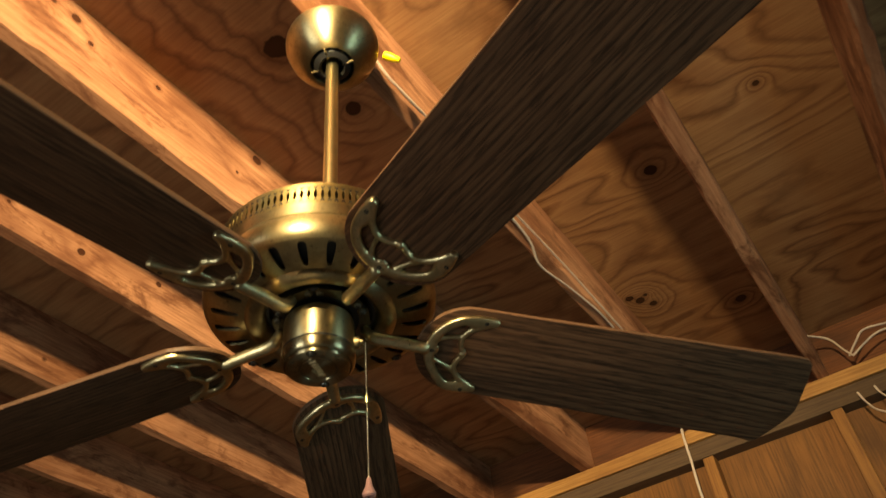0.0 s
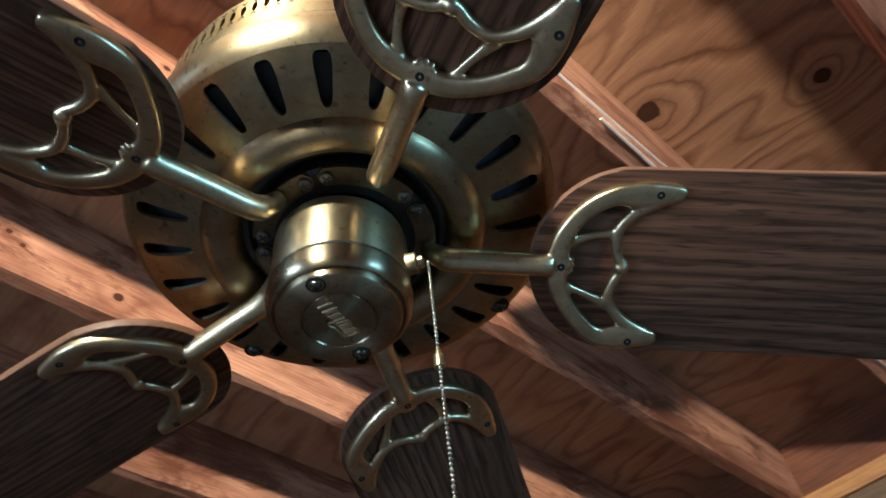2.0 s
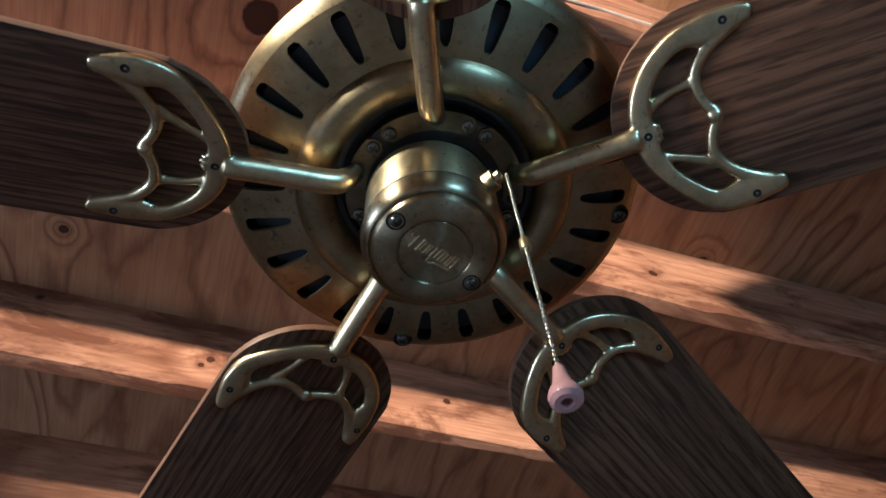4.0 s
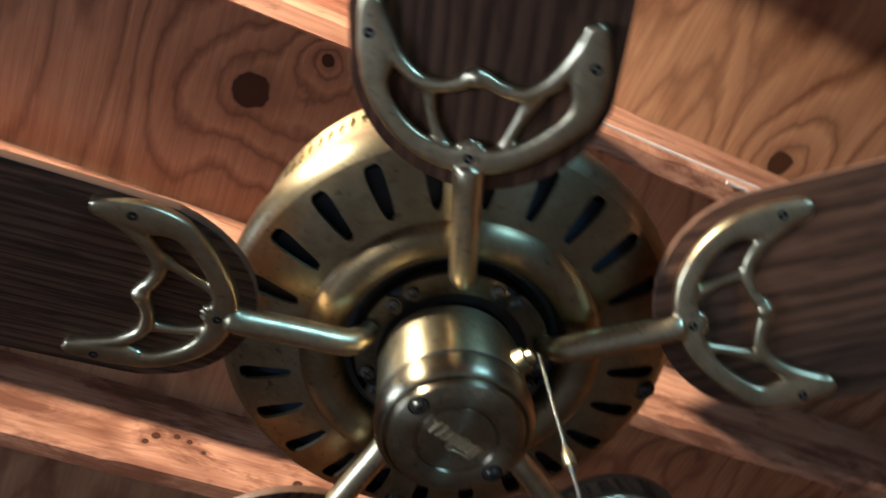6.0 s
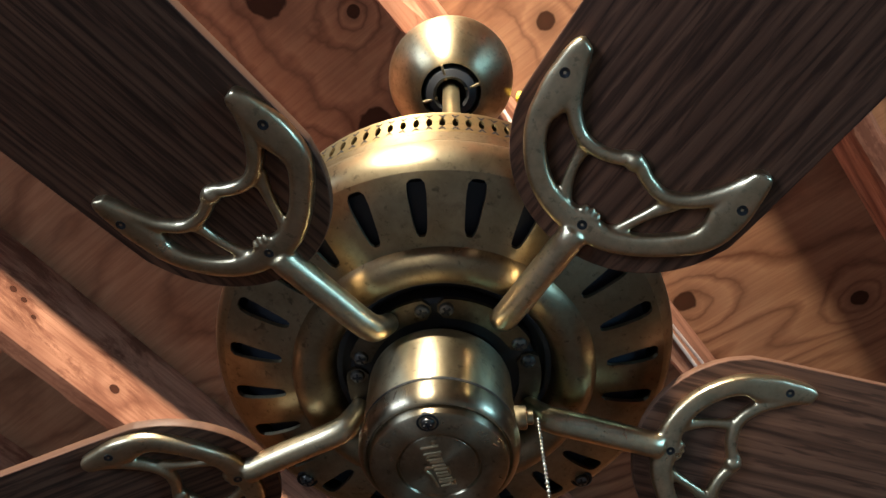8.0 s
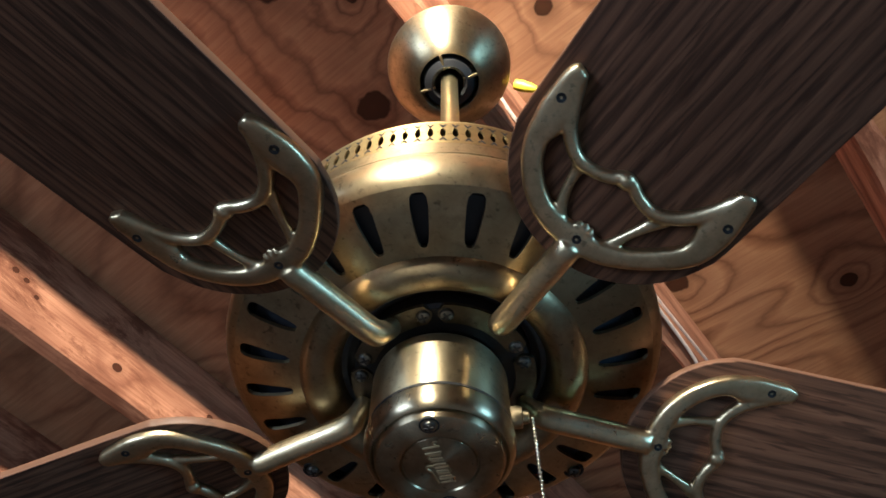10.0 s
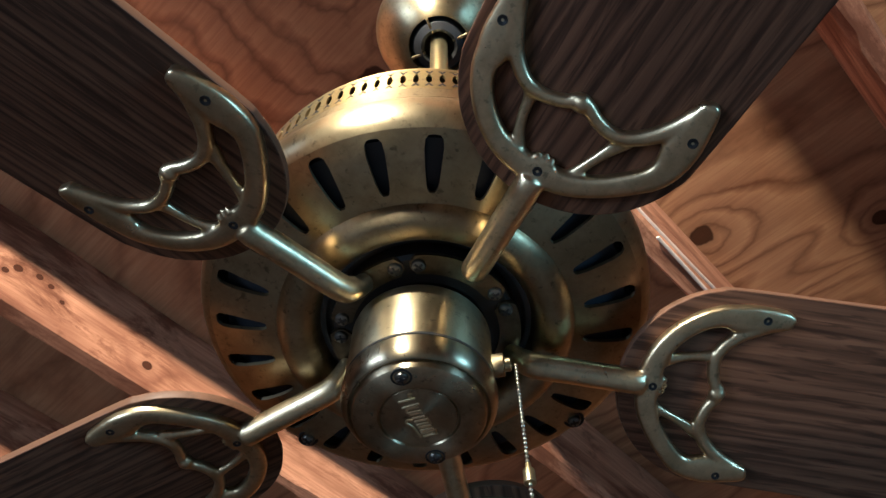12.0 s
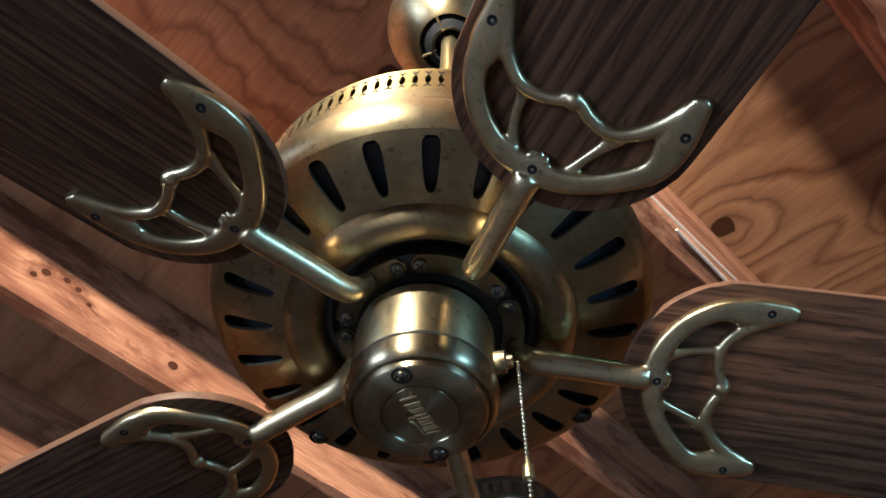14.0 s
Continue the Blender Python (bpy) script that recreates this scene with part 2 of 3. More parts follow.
def mesh_of(name, bm, material, smooth=True, angle=35):
    me = bpy.data.meshes.new(name)
    bmesh.ops.recalc_face_normals(bm, faces=bm.faces)
    if smooth:
        for f in bm.faces:
            f.smooth = True
        for e in bm.edges:
            if len(e.link_faces) == 2 and e.calc_face_angle(0) > radians(angle):
                e.smooth = False
    bm.to_mesh(me)
    bm.free()
    for m in material if isinstance(material, (list, tuple)) else [material]:
        me.materials.append(m)
    return me


def part(name, bm, material, parent=None, label="", at=None, smooth=True):
    ob = new(name, mesh_of(name, bm, material, smooth))
    if parent is not None:
        ob.parent = parent
    if at is not None:
        ob.matrix_basis = at
    if label:
        tagged(ob, label)
    return ob


def box(x0, x1, y0, y1, z0, z1, bevel=0.0):
    bm = bmesh.new()
    bmesh.ops.create_cube(bm, size=1.0, matrix=Matrix.Translation(((x0 + x1) / 2, (y0 + y1) / 2, (z0 + z1) / 2)) @ Matrix.Diagonal((x1 - x0, y1 - y0, z1 - z0, 1)))
    if bevel:
        bmesh.ops.bevel(bm, geom=bm.edges[:], offset=bevel, segments=2, affect="EDGES", profile=0.6)
    return bm


def lathe(profile, segs=96, closed=False):
    """A solid of revolution round z from (radius, height) points."""
    bm = bmesh.new()
    rings = []
    for r, z in profile:
        if r < 1e-6:
            rings.append([bm.verts.new((0, 0, z))])
        else:
            rings.append([bm.verts.new((r * math.cos(2 * math.pi * i / segs), r * math.sin(2 * math.pi * i / segs), z)) for i in range(segs)])
    pairs = list(zip(rings, rings[1:])) + ([(rings[-1], rings[0])] if closed else [])
    for a, b in pairs:
        for i in range(segs):
            j = (i + 1) % segs
            if len(a) == 1 and len(b) == 1:
                continue
            if len(a) == 1:
                bm.faces.new((a[0], b[i], b[j]))
            elif len(b) == 1:
                bm.faces.new((a[i], a[j], b[0]))
            else:
                bm.faces.new((a[i], a[j], b[j], b[i]))
    return bm


def smooth_line(pts, steps=4, closed=False):
    """Points on a Catmull-Rom line through pts."""
    pts = [Vector(p) for p in pts]
    n = len(pts)
    out = []
    for i in range(n if closed else n - 1):
        if closed:
            p0, p1, p2, p3 = (pts[(i + k) % n] for k in (-1, 0, 1, 2))
        else:
            p0, p1, p2, p3 = (pts[min(max(i + k, 0), n - 1)] for k in (-1, 0, 1, 2))
        for s in range(steps):
            t = s / steps
            out.append(0.5 * ((2 * p1) + (p2 - p0) * t + (2 * p0 - 5 * p1 + 4 * p2 - p3) * t * t + (3 * p1 - p0 - 3 * p2 + p3) * t ** 3))
    if not closed:
        out.append(pts[-1])
    return out


def tube(bm, pts, radius, sides=10, ends=True, flat=1.0):
    """Sweeps a round section along pts into bm; radius is a number or a list."""
    pts = [Vector(p) for p in pts]
    rad = radius if isinstance(radius, (list, tuple)) else [radius] * len(pts)
    up = Vector((0.0123, 0.031, 1))
    rings = []
    for i, p in enumerate(pts):
        t = (pts[min(i + 1, len(pts) - 1)] - pts[max(i - 1, 0)]).normalized()
        if abs(t.dot(up.normalized())) > 0.95:
            ref = Vector((1, 0, 0))
        else:
            ref = up
        a = t.cross(ref).normalized()
        b = a.cross(t).normalized()
        rings.append([bm.verts.new(p + rad[i] * (a * math.cos(2 * math.pi * k / sides) + flat * b * math.sin(2 * math.pi * k / sides))) for k in range(sides)])
    for a, b in zip(rings, rings[1:]):
        for k in range(sides):
            bm.faces.new((a[k], a[(k + 1) % sides], b[(k + 1) % sides], b[k]))
    if ends:
        bm.faces.new(rings[0])
        bm.faces.new(rings[-1])
    return bm


def outline_mesh(loops, extrude, bevel, steps=4):
    """A flat plate from closed outlines (the first is the rim, the rest are holes), with rounded edges."""
    cu = bpy.data.curves.new("plate", "CURVE")
    cu.dimensions, cu.fill_mode = "2D", "BOTH"
    cu.extrude, cu.bevel_depth, cu.bevel_resolution = extrude, bevel, 2
    for loop in loops:
        pts = smooth_line([(x, y, 0) for x, y in loop], steps, True)
        sp = cu.splines.new("POLY")
        sp.points.add(len(pts) - 1)
        for q, v in zip(sp.points, pts):
            q.co = (v.x, v.y, 0, 1)
        sp.use_cyclic_u = True
    ob = new("plate", cu)
    dg = bpy.context.evaluated_depsgraph_get()
    me = bpy.data.meshes.new_from_object(ob.evaluated_get(dg))
    bpy.data.objects.remove(ob)
    bm = bmesh.new()
    bm.from_mesh(me)
    bpy.data.meshes.remove(me)
    bpy.data.curves.remove(cu)
    bmesh.ops.remove_doubles(bm, verts=bm.verts, dist=1e-5)
    return bm


def pierced(cells, half, span, hole, place, thick):
    """A shell of revolution pierced by one hole in each of `cells` cells. half: the cell's half height; hole(k, n): the
    hole's outline in cell coordinates (-1..1); place(angle, s, depth): the point for s in -1..1."""
    bm = bmesh.new()
    n = 20
    for c in range(cells):
        a0 = 2 * math.pi * c / cells
        outer, inner, back = [], [], []
        for k in range(n):
            th = 2 * math.pi * (k + 0.5) / n
            x, y = math.cos(th), math.sin(th)
            m = max(abs(x), abs(y))
            outer.append(bm.verts.new(place(a0 + x / m * span, y / m, 0)))
            hx, hy = hole(th)
            inner.append(bm.verts.new(place(a0 + hx * span, hy, 0)))
            back.append(bm.verts.new(place(a0 + hx * span, hy, thick)))
        for k in range(n):
            j = (k + 1) % n
            bm.faces.new((outer[k], outer[j], inner[j], inner[k]))
            bm.faces.new((inner[k], inner[j], back[j], back[k]))
    bmesh.ops.remove_doubles(bm, verts=bm.verts, dist=2e-5)
    return bm


def screw_bm(radius, height):
    """A round-head screw with a cross cut into it; the head faces down."""
    bm = lathe([(radius * 0.98, 0), (radius, -height * 0.35), (radius * 0.86, -height * 0.75), (radius * 0.5, -height * 0.97), (0, -height)], 20)
    return bm


def cross_bm(radius, z):
    bm = bmesh.new()
    for a in (0.4, 0.4 + math.pi / 2):
        m = Matrix.Translation((0, 0, z)) @ Matrix.Rotation(a, 4, "Z") @ Matrix.Diagonal((radius * 1.25, radius * 0.26, radius * 0.2, 1))
        bmesh.ops.create_cube(bm, size=1.0, matrix=m)
    return bm


SCREWS = {}


def screw(parent, at, radius, height):
    """A steel cross-head screw under parent."""
    key = (radius, height)
    if key not in SCREWS:
        SCREWS[key] = (mesh_of("screw", screw_bm(radius, height), STEEL), mesh_of("slot", cross_bm(radius, -height), BLACK, False))
    a = new("screw", SCREWS[key][0])
    a.parent, a.matrix_basis = parent, at
    return a, SCREWS[key][1]


# ---------- the room ----------
def structure(name, bm, mat, label, category):
    return tagged(part(name, bm, mat, smooth=False), label, category, kind="structure")


structure("floor", box(-1.99, 3.25, -3.25, 2.33, -0.1, -0.0005), CONCRETE, "bare grey concrete garage floor", "floor")
structure("ceiling", box(-1.97, 3.25, -3.25, 2.33, CEIL_Z, CEIL_Z + 0.02), PLY, "bare fir plywood sheathing with swirling grain and knots", "ceiling")
structure("wall_west", box(-1.99, -1.94, -3.2, 2.28, 0, JOIST_Z), BOARD_WOOD, "brown plywood sheathing behind bare studs", "wall")
for nm, a in (("wall_east", (-3.2, -1.25, 0, CEIL_Z)), ("wall_east_right", (0.05, 2.28, 0, CEIL_Z)), ("wall_east_above", (-1.25, 0.05, 2.05, CEIL_Z))):
    structure(nm, box(3.2, 3.25, a[0], a[1], a[2], a[3]), BOARD_WOOD, "plain brown boarded wall beside an open doorway", "wall")
structure("wall_south", box(-1.99, 3.2, -3.25, -3.2, 0, CEIL_Z), BOARD_WOOD, "plain brown boarded wall", "wall")
for nm, a in (("wall_north", (-1.99, -0.87, 0, CEIL_Z)), ("wall_north_right", (-0.03, 3.2, 0, CEIL_Z)), ("wall_north_below", (-0.87, -0.03, 0, 0.84)), ("wall_north_above", (-0.87, -0.03, 1.72, CEIL_Z))):
    structure(nm, box(a[0], a[1], 2.28, 2.33, a[2], a[3]), BOARD_WOOD, "plain brown boarded wall round a window opening", "wall")
structure("rim_board", box(-1.965, -1.927, -3.2, 2.28, JOIST_Z + 0.001, CEIL_Z - 0.001), RIM_WOOD, "reddish brown rim board over the wall plate", "board")
structure("top_plate", box(-1.95, WALL_X, -3.2, 2.28, 2.664, JOIST_Z - 0.0005, 0.003), PLATE_WOOD, "pale sawn pine top plate of the stud wall", "wall plate")
structure("lower_plate", box(-1.945, WALL_X - 0.012, -3.2, 2.28, 2.606, 2.6635, 0.003), SHADED_WOOD, "pine plate beneath the top plate, coloured dark for shade", "wall plate")
for y in (-2.96, -2.54, -2.12, -1.70, -1.28, -0.86, -0.44, -0.02, 0.397, 0.82, 1.24, 1.66, 2.08):
    structure("wall_stud", box(-1.939, WALL_X - 0.014, y - 0.018, y + 0.018, 0, 2.6055, 0.002), STUD_WOOD, "rough pine wall stud against brown sheathing", "stud")
for i, y in enumerate((-2.75, -2.33, -1.91, -1.49, -1.07, -0.65, -0.23, 0.19, 0.61, 1.03, 1.45, 1.87)):
    structure("sheathing_board", box(-1.9395, -1.934 + 0.002 * (i % 3), y - 0.205, y + 0.205, 0.0, 2.6055, 0.001), BOARD_WOOD, "upright brown sheathing board between the studs", "board")


def joist(y, seed):
    """A sawn ceiling joist, slightly uneven along its length."""
    bm = bmesh.new()
    rnd = random.Random(seed)
    n = 170
    rings = []
    chips = [0.0, 0.0]
    for i in range(n + 1):
        x = -1.926 + (3.2 + 1.926) * i / n
        dy, dz = 0.0009 * math.sin(2.1 * x + seed), 0.0009 * math.sin(1.7 * x + 2 * seed)
        chips = [0.8 * c + (rnd.uniform(0.003, 0.011) if rnd.random() < 0.09 else 0.0) for c in chips]   # wane and knocks along the edges
        b, e = (0.0028 + min(c, 0.012) for c in chips)
        rings.append([bm.verts.new((x, y + dy + sy * 0.019, z + (dz if z < CEIL_Z - 0.05 else 0))) for sy, z in
                      ((-1, CEIL_Z - 0.001), (-1, JOIST_Z + b), (-(0.019 - 0.7 * b) / 0.019, JOIST_Z), ((0.019 - 0.7 * e) / 0.019, JOIST_Z), (1, JOIST_Z + e), (1, CEIL_Z - 0.001))])
    for a, b in zip(rings, rings[1:]):
        for k in range(6):
            bm.faces.new((a[k], a[(k + 1) % 6], b[(k + 1) % 6], b[k]))
    bm.faces.new(rings[0])
    bm.faces.new(rings[-1])
    ob = part("ceiling_joist", bm, JOIST_WOOD)
    return tagged(ob, "rough-sawn pine ceiling joist with knots and wane", "joist", "ceiling joists", "structure")


for i, y in enumerate((-2.993, -2.569, -2.145, -1.721, -1.297, -0.871, -0.444, -0.003, 0.407, 0.804, 1.240, 1.681, 2.105)):
    joist(y, i)

# ---------- the ceiling fan ----------
fan = new("ceiling_fan")
fan.location = (0, 0, JOIST_Z)
tagged(fan, "antique brass ceiling fan with five dark walnut blades", "ceiling fan")
FZ = 2.58 - JOIST_Z     # local height of plan level 0


def L(prof):
    return [(r * K, FZ + z * K) for r, z in prof]


ROD = (-0.0080, 0.003)
# canopy, its bearing and the rod
canopy = part("canopy", lathe([(r, 1.18 * z) for r, z in [(0.0, 0.0), (0.051, -0.0005), (0.0535, -0.0025), (0.0775, -0.0375), (0.0795, -0.0400), (0.0805, -0.0440), (0.0798, -0.0500), (0.075, -0.0625), (0.065, -0.0760), (0.051, -0.0880), (0.040, -0.0940),
                               (0.037, -0.094), (0.037, -0.086), (0.030, -0.074)]], 72), BRASS, fan, "bell-shaped brass canopy under the joist", at=pose(ROD[0], ROD[1], -0.009))
part("mounting_plate", lathe([(0.0, 0.0), (0.044, -0.0002), (0.044, -0.0095), (0.0, -0.0096)], 40), SHADED_BRASS, fan, "dark plate between canopy and joist", at=pose(ROD[0], ROD[1], 0))
part("bearing", lathe([(r, 1.18 * z) for r, z in [(0.0, -0.068), (0.034, -0.070), (0.036, -0.084), (0.030, -0.094), (0.022, -0.097), (0.018, -0.094)]], 48), BLACK, canopy, "black rubber bearing")
for a in range(4):
    part("bearing_rib", box(0.018, 0.037, -0.0015, 0.0015, -0.1135, -0.1090, 0.0005), DISH_BRASS, canopy, at=pose(0, 0, 0, 0, 0, 20 + 90 * a))
part("downrod", lathe([(0.0105, -0.085), (0.0105, FZ - 0.60 * K)], 32), LINK, fan, "slim brass downrod", at=pose(ROD[0], ROD[1], 0))

# motor housing
housing = part("motor_housing", lathe(L([(0.020, -0.600), (0.060, -0.612), (0.15, -0.630), (0.186, -0.641), (0.1915, -0.648), (0.1925, -0.654)]), 96), BAND_BRASS, fan, "brushed antique brass motor housing")


def band_place(a, s, d):
    r = 0.1925 * K - d
    return (r * math.cos(a), r * math.sin(a), FZ + (-0.6765 + s * 0.0225) * K)


def oval(th):
    return 0.47 * math.cos(th), 0.44 * math.sin(th)



NB = 104
part("perforated_band", pierced(NB, 1, math.pi / NB, oval, band_place, 0.0015), BAND_BRASS, housing, "brass band pierced with a row of small ovals")
pin = bmesh.new()
for c in range(NB):
    a = 2 * math.pi * c / NB
    for sgn in (-1, 1):
        r = 0.1925 * K + 0.0002
        zc = FZ - 0.6765 * K + sgn * 0.0098
        for side in (-1, 1):
            v = [pin.verts.new((r * math.cos(a + p * side), r * math.sin(a + p * side), zc + q * sgn)) for p, q in ((0, -0.0030), (0, 0.0004), (0.011, 0.0026), (0.020, 0.0022))]
            pin.faces.new(v)
tagged(part("pin_hole_row", pin, BLACK, housing, "rows of tiny dark pin holes", smooth=False), kind="stuff")
part("shoulder", lathe(L([(0.1925, -0.699), (0.1925, -0.7205), (0.1950, -0.7220), (0.1952, -0.7245), (0.1936, -0.7260), (0.1950, -0.7285), (0.1978, -0.7335), (0.2012, -0.7410), (0.2040, -0.7500), (0.2048, -0.7590), (0.2040, -0.7670), (0.2012, -0.7740), (0.1972, -0.7786), (0.1925, -0.7811)]), 96), BRASS, housing, "rounded brass shoulder")


def dish(t):
    """The dish's radius and height, t from -1 at its inner edge to 1 at its rim."""
    u = (t + 1) / 2
    return (0.1320 + u * 0.0605) * K, FZ + (-0.7926 + u ** 1.9 * 0.0115) * K


def dish_place(a, s, d):
    r, z = dish(s)
    return (r * math.cos(a), r * math.sin(a), z + d)


def slot(th):
    x, y = math.cos(th), math.sin(th)
    k = (abs(x) ** 4 + abs(y) ** 4) ** -0.25
    x, y = x * k, y * k
    return x * (0.31 + 0.055 * y), 0.07 + y * 0.765


NS = 24
part("slotted_dish", pierced(NS, 1, math.pi / NS, slot, dish_place, 0.003), DISH_BRASS, housing, "brass dish pierced with a ring of tapered slots", at=pose(0, 0, 0, 0, 0, 1.7))
part("motor_core", lathe(L([(0.06, -0.70), (0.183, -0.70), (0.188, -0.760), (0.180, -0.772), (0.130, -0.781), (0.09, -0.781)]), 72), SLATE, housing, "dark slate-blue motor core behind the slots")
part("inner_ring", lathe(L([(0.1325, -0.7915), (0.1312, -0.7955), (0.1268, -0.8000), (0.1190, -0.8030), (0.1090, -0.8025), (0.1012, -0.7975), (0.0958, -0.7890), (0.0940, -0.770)]), 96), DISH_BRASS, housing, "raised brass ring")
part("hub_recess", lathe(L([(0.0, -0.7705), (0.0945, -0.7705)]), 48), BLACK, housing, "black recess round the hub")
part("flywheel", lathe(L([(0.082, -0.772), (0.082, -0.789), (0.079, -0.7925), (0.055, -0.7925), (0.050, -0.785)]), 72), BLACK, housing, "black flywheel")
for a in (173.2, -96.2):
    aa = radians(a)
    r = 0.1865 * K
    at = pose(r * math.cos(aa), r * math.sin(aa), FZ - 0.7830 * K)
    s, cross = screw(housing, at, 0.0044, 0.004)
    c = new("slot", cross)
    c.parent = s
    part("screw_cup", lathe([(0.0070, 0.002), (0.0070, -0.001), (0.0062, -0.0014), (0.0050, -0.0005)], 24), BLACK, housing, at=at)

# switch housing
switch = part("switch_housing", lathe(L([(0.045, -0.790), (0.0570, -0.8010), (0.0595, -0.8035), (0.0605, -0.8080), (0.0608, -0.8655), (0.0600, -0.8668), (0.0570, -0.8672)]), 96), BRASS, fan, "brushed brass switch housing", at=pose(0.003, -0.0005, -0.0015))
part("cap", lathe(L([(0.0570, -0.8690), (0.0600, -0.8694), (0.0620, -0.8712), (0.0626, -0.8760), (0.0621, -0.8830), (0.0604, -0.8880), (0.0578, -0.8908), (0.0560, -0.8912), (0.0550, -0.8902), (0.0542, -0.8886), (0.0534, -0.8890), (0.0530, -0.8940), (0.0520, -0.8964), (0.0500, -0.8976), (0.0340, -0.8978), (0.0322, -0.8974), (0.0314, -0.8956),
                     (0.0304, -0.8954), (0.0296, -0.8966), (0.0, -0.8968)]), 96), CAP_BRASS, switch, "stepped brass cap with a round badge")
part("joint_line", lathe(L([(0.0600, -0.8662), (0.0613, -0.8668), (0.0613, -0.8694), (0.0600, -0.8698)]), 64), BLACK, switch, "dark joint line round the housing")
for az in (27.8, 207.8):
    r = 0.0445 * K
    at = pose(r * math.cos(radians(az)), r * math.sin(radians(az)), FZ - 0.8965 * K)
    part("screw_well", lathe([(0.0056, 0.001), (0.0056, -0.0009), (0.0046, -0.0012), (0.0042, 0.0)], 20), BLACK, switch, at=at)
    s, cross = screw(switch, at, 0.0036, 0.0030)
    c = new("slot", cross)
    c.parent = s
BADGE = pose(0, 0, FZ - 0.8968 * K) @ pose(0, 0, 0, 180, 0, 198)
strokes = []
for x0, x1, h in ((-0.0145, -0.0100, 0.0090), (-0.0085, -0.0055, 0.0066), (-0.0040, -0.0010, 0.0066), (0.0015, 0.0042, 0.0068), (0.0062, 0.0088, 0.0070), (0.0105, 0.0135, 0.0080)):
    strokes += [[(x0, -h / 2, 0), (x0 + 0.001, h / 2, 0)], [(x1, -h / 2, 0), (x1 + 0.001, h / 2, 0)]]
strokes += [[(-0.0080, -0.003, 0), (-0.0066, -0.0042, 0), (-0.0052, -0.003, 0)], [(0.0020, 0.0035, 0), (0.0065, 0.0035, 0)], [(0.0110, 0.0040, 0), (0.0142, 0.0028, 0), (0.0110, 0.0006, 0)],
            [(-0.0165, 0.0045, 0), (-0.0172, 0.0028, 0), (-0.0158, 0.0020, 0), (-0.0146, 0.0030, 0)], [(0.0, -0.0036, 0), (-0.0012, -0.0062, 0), (0.0008, -0.0078, 0), (0.004, -0.0062, 0), (0.0135, -0.0056, 0)]]
for line in strokes:
    part("badge_stroke", tube(bmesh.new(), smooth_line(line, 3), 0.00075, 8), IRON_BRASS, switch, at=BADGE)

# chain socket and pull chain
NIP = radians(124.8)
nx, ny = math.cos(NIP), math.sin(NIP)
NZ = FZ - 0.8486 * K
bm = bmesh.new()
tube(bm, [(r * K * nx, r * K * ny, NZ) for r in (0.056, 0.0690, 0.0698)], [0.0066, 0.0066, 0.0058], 20)
tube(bm, [(r * K * nx, r * K * ny, NZ) for r in (0.0695, 0.0745, 0.0755)], [0.0040, 0.0040, 0.0030], 16)
part("chain_socket", bm, DISH_BRASS, switch, "short brass chain socket")
CH = Vector((0.0755 * K * nx, 0.0755 * K * ny, NZ))
chain = part("pull_chain", tube(bmesh.new(), [CH + Vector((0, 0, -0.001)), CH + Vector((0, 0, -0.171))], 0.0004, 6), CHAIN, fan, "beaded pull chain hanging straight down")
bead = bmesh.new()
bmesh.ops.create_icosphere(bead, subdivisions=2, radius=0.00115)
bead_me = mesh_of("bead", bead, CHAIN)
for i in range(60):
    if 25 <= i <= 28:
        continue
    b = new("bead", bead_me)
    b.parent, b.location = chain, CH + Vector((0, 0, -0.001 - i * 0.00284))
part("coupling", lathe([(0.0, 0.0), (0.0014, -0.0004), (0.0016, -0.0040), (0.0029, -0.0044), (0.0031, -0.0112), (0.0028, -0.0120), (0.0, -0.0122)], 16), LINK, chain, "small pale brass coupling", at=Matrix.Translation(CH + Vector((0, 0, -0.0705))))
part("pendant", lathe([(0.0, 0.0), (0.0015, -0.0003), (0.0024, -0.002), (0.0030, -0.006), (0.0040, -0.011), (0.0060, -0.0150), (0.0069, -0.0175), (0.0066, -0.0200), (0.0050, -0.0215), (0.0027, -0.0216), (0.0024, -0.0200), (0.0022, -0.010), (0.0, -0.010)], 32), PINK, chain,
     "small pinkish bell-shaped pull knob", at=Matrix.Translation(CH + Vector((0, 0, -0.169))))

# blade irons and blades
MM = 0.001 * K / 0.635
# the crescent's middle line with its half width, from horn to horn
CRESCENT = [(67.3, -44.6, 1.8), (66.6, -44.8, 3.6), (64, -45, 5.0), (60, -45, 5.8), (54, -44.5, 6.6), (46, -43.8, 7.6), (38, -43, 7.4), (30, -43.2, 5.8), (20, -39.5, 5.2), (10, -32, 5.2), (3, -23, 5.5), (-0.5, -14, 6), (-1.5, -7, 6.3), (-1.2, 0, 6.8),
            (-1.2, 7, 6.3), (0.5, 15, 5.8), (6, 25.5, 5.3), (13.5, 35, 5.3), (23, 44, 5.7), (31, 47, 6.6), (39.5, 46.8, 8.0), (47, 46.6, 7.8), (54, 46.6, 6.6), (59, 46.6, 5.6), (62.4, 46.4, 4.6), (64.2, 46.2, 3.2), (64.9, 46.1, 1.6)]
INNER_RIM = [(60, -43.5), (56, -41.5), (49, -38), (40.5, -33), (32.8, -24), (31.5, -14), (34.5, -4.5), (37.5, -1.5), (37.2, 3.5), (33.5, 10), (31.5, 19), (34.5, 27.5), (41, 34.8), (49.5, 41), (57, 45)]


def sc(pts):
    return [(x * MM, y * MM) for x, y in pts]


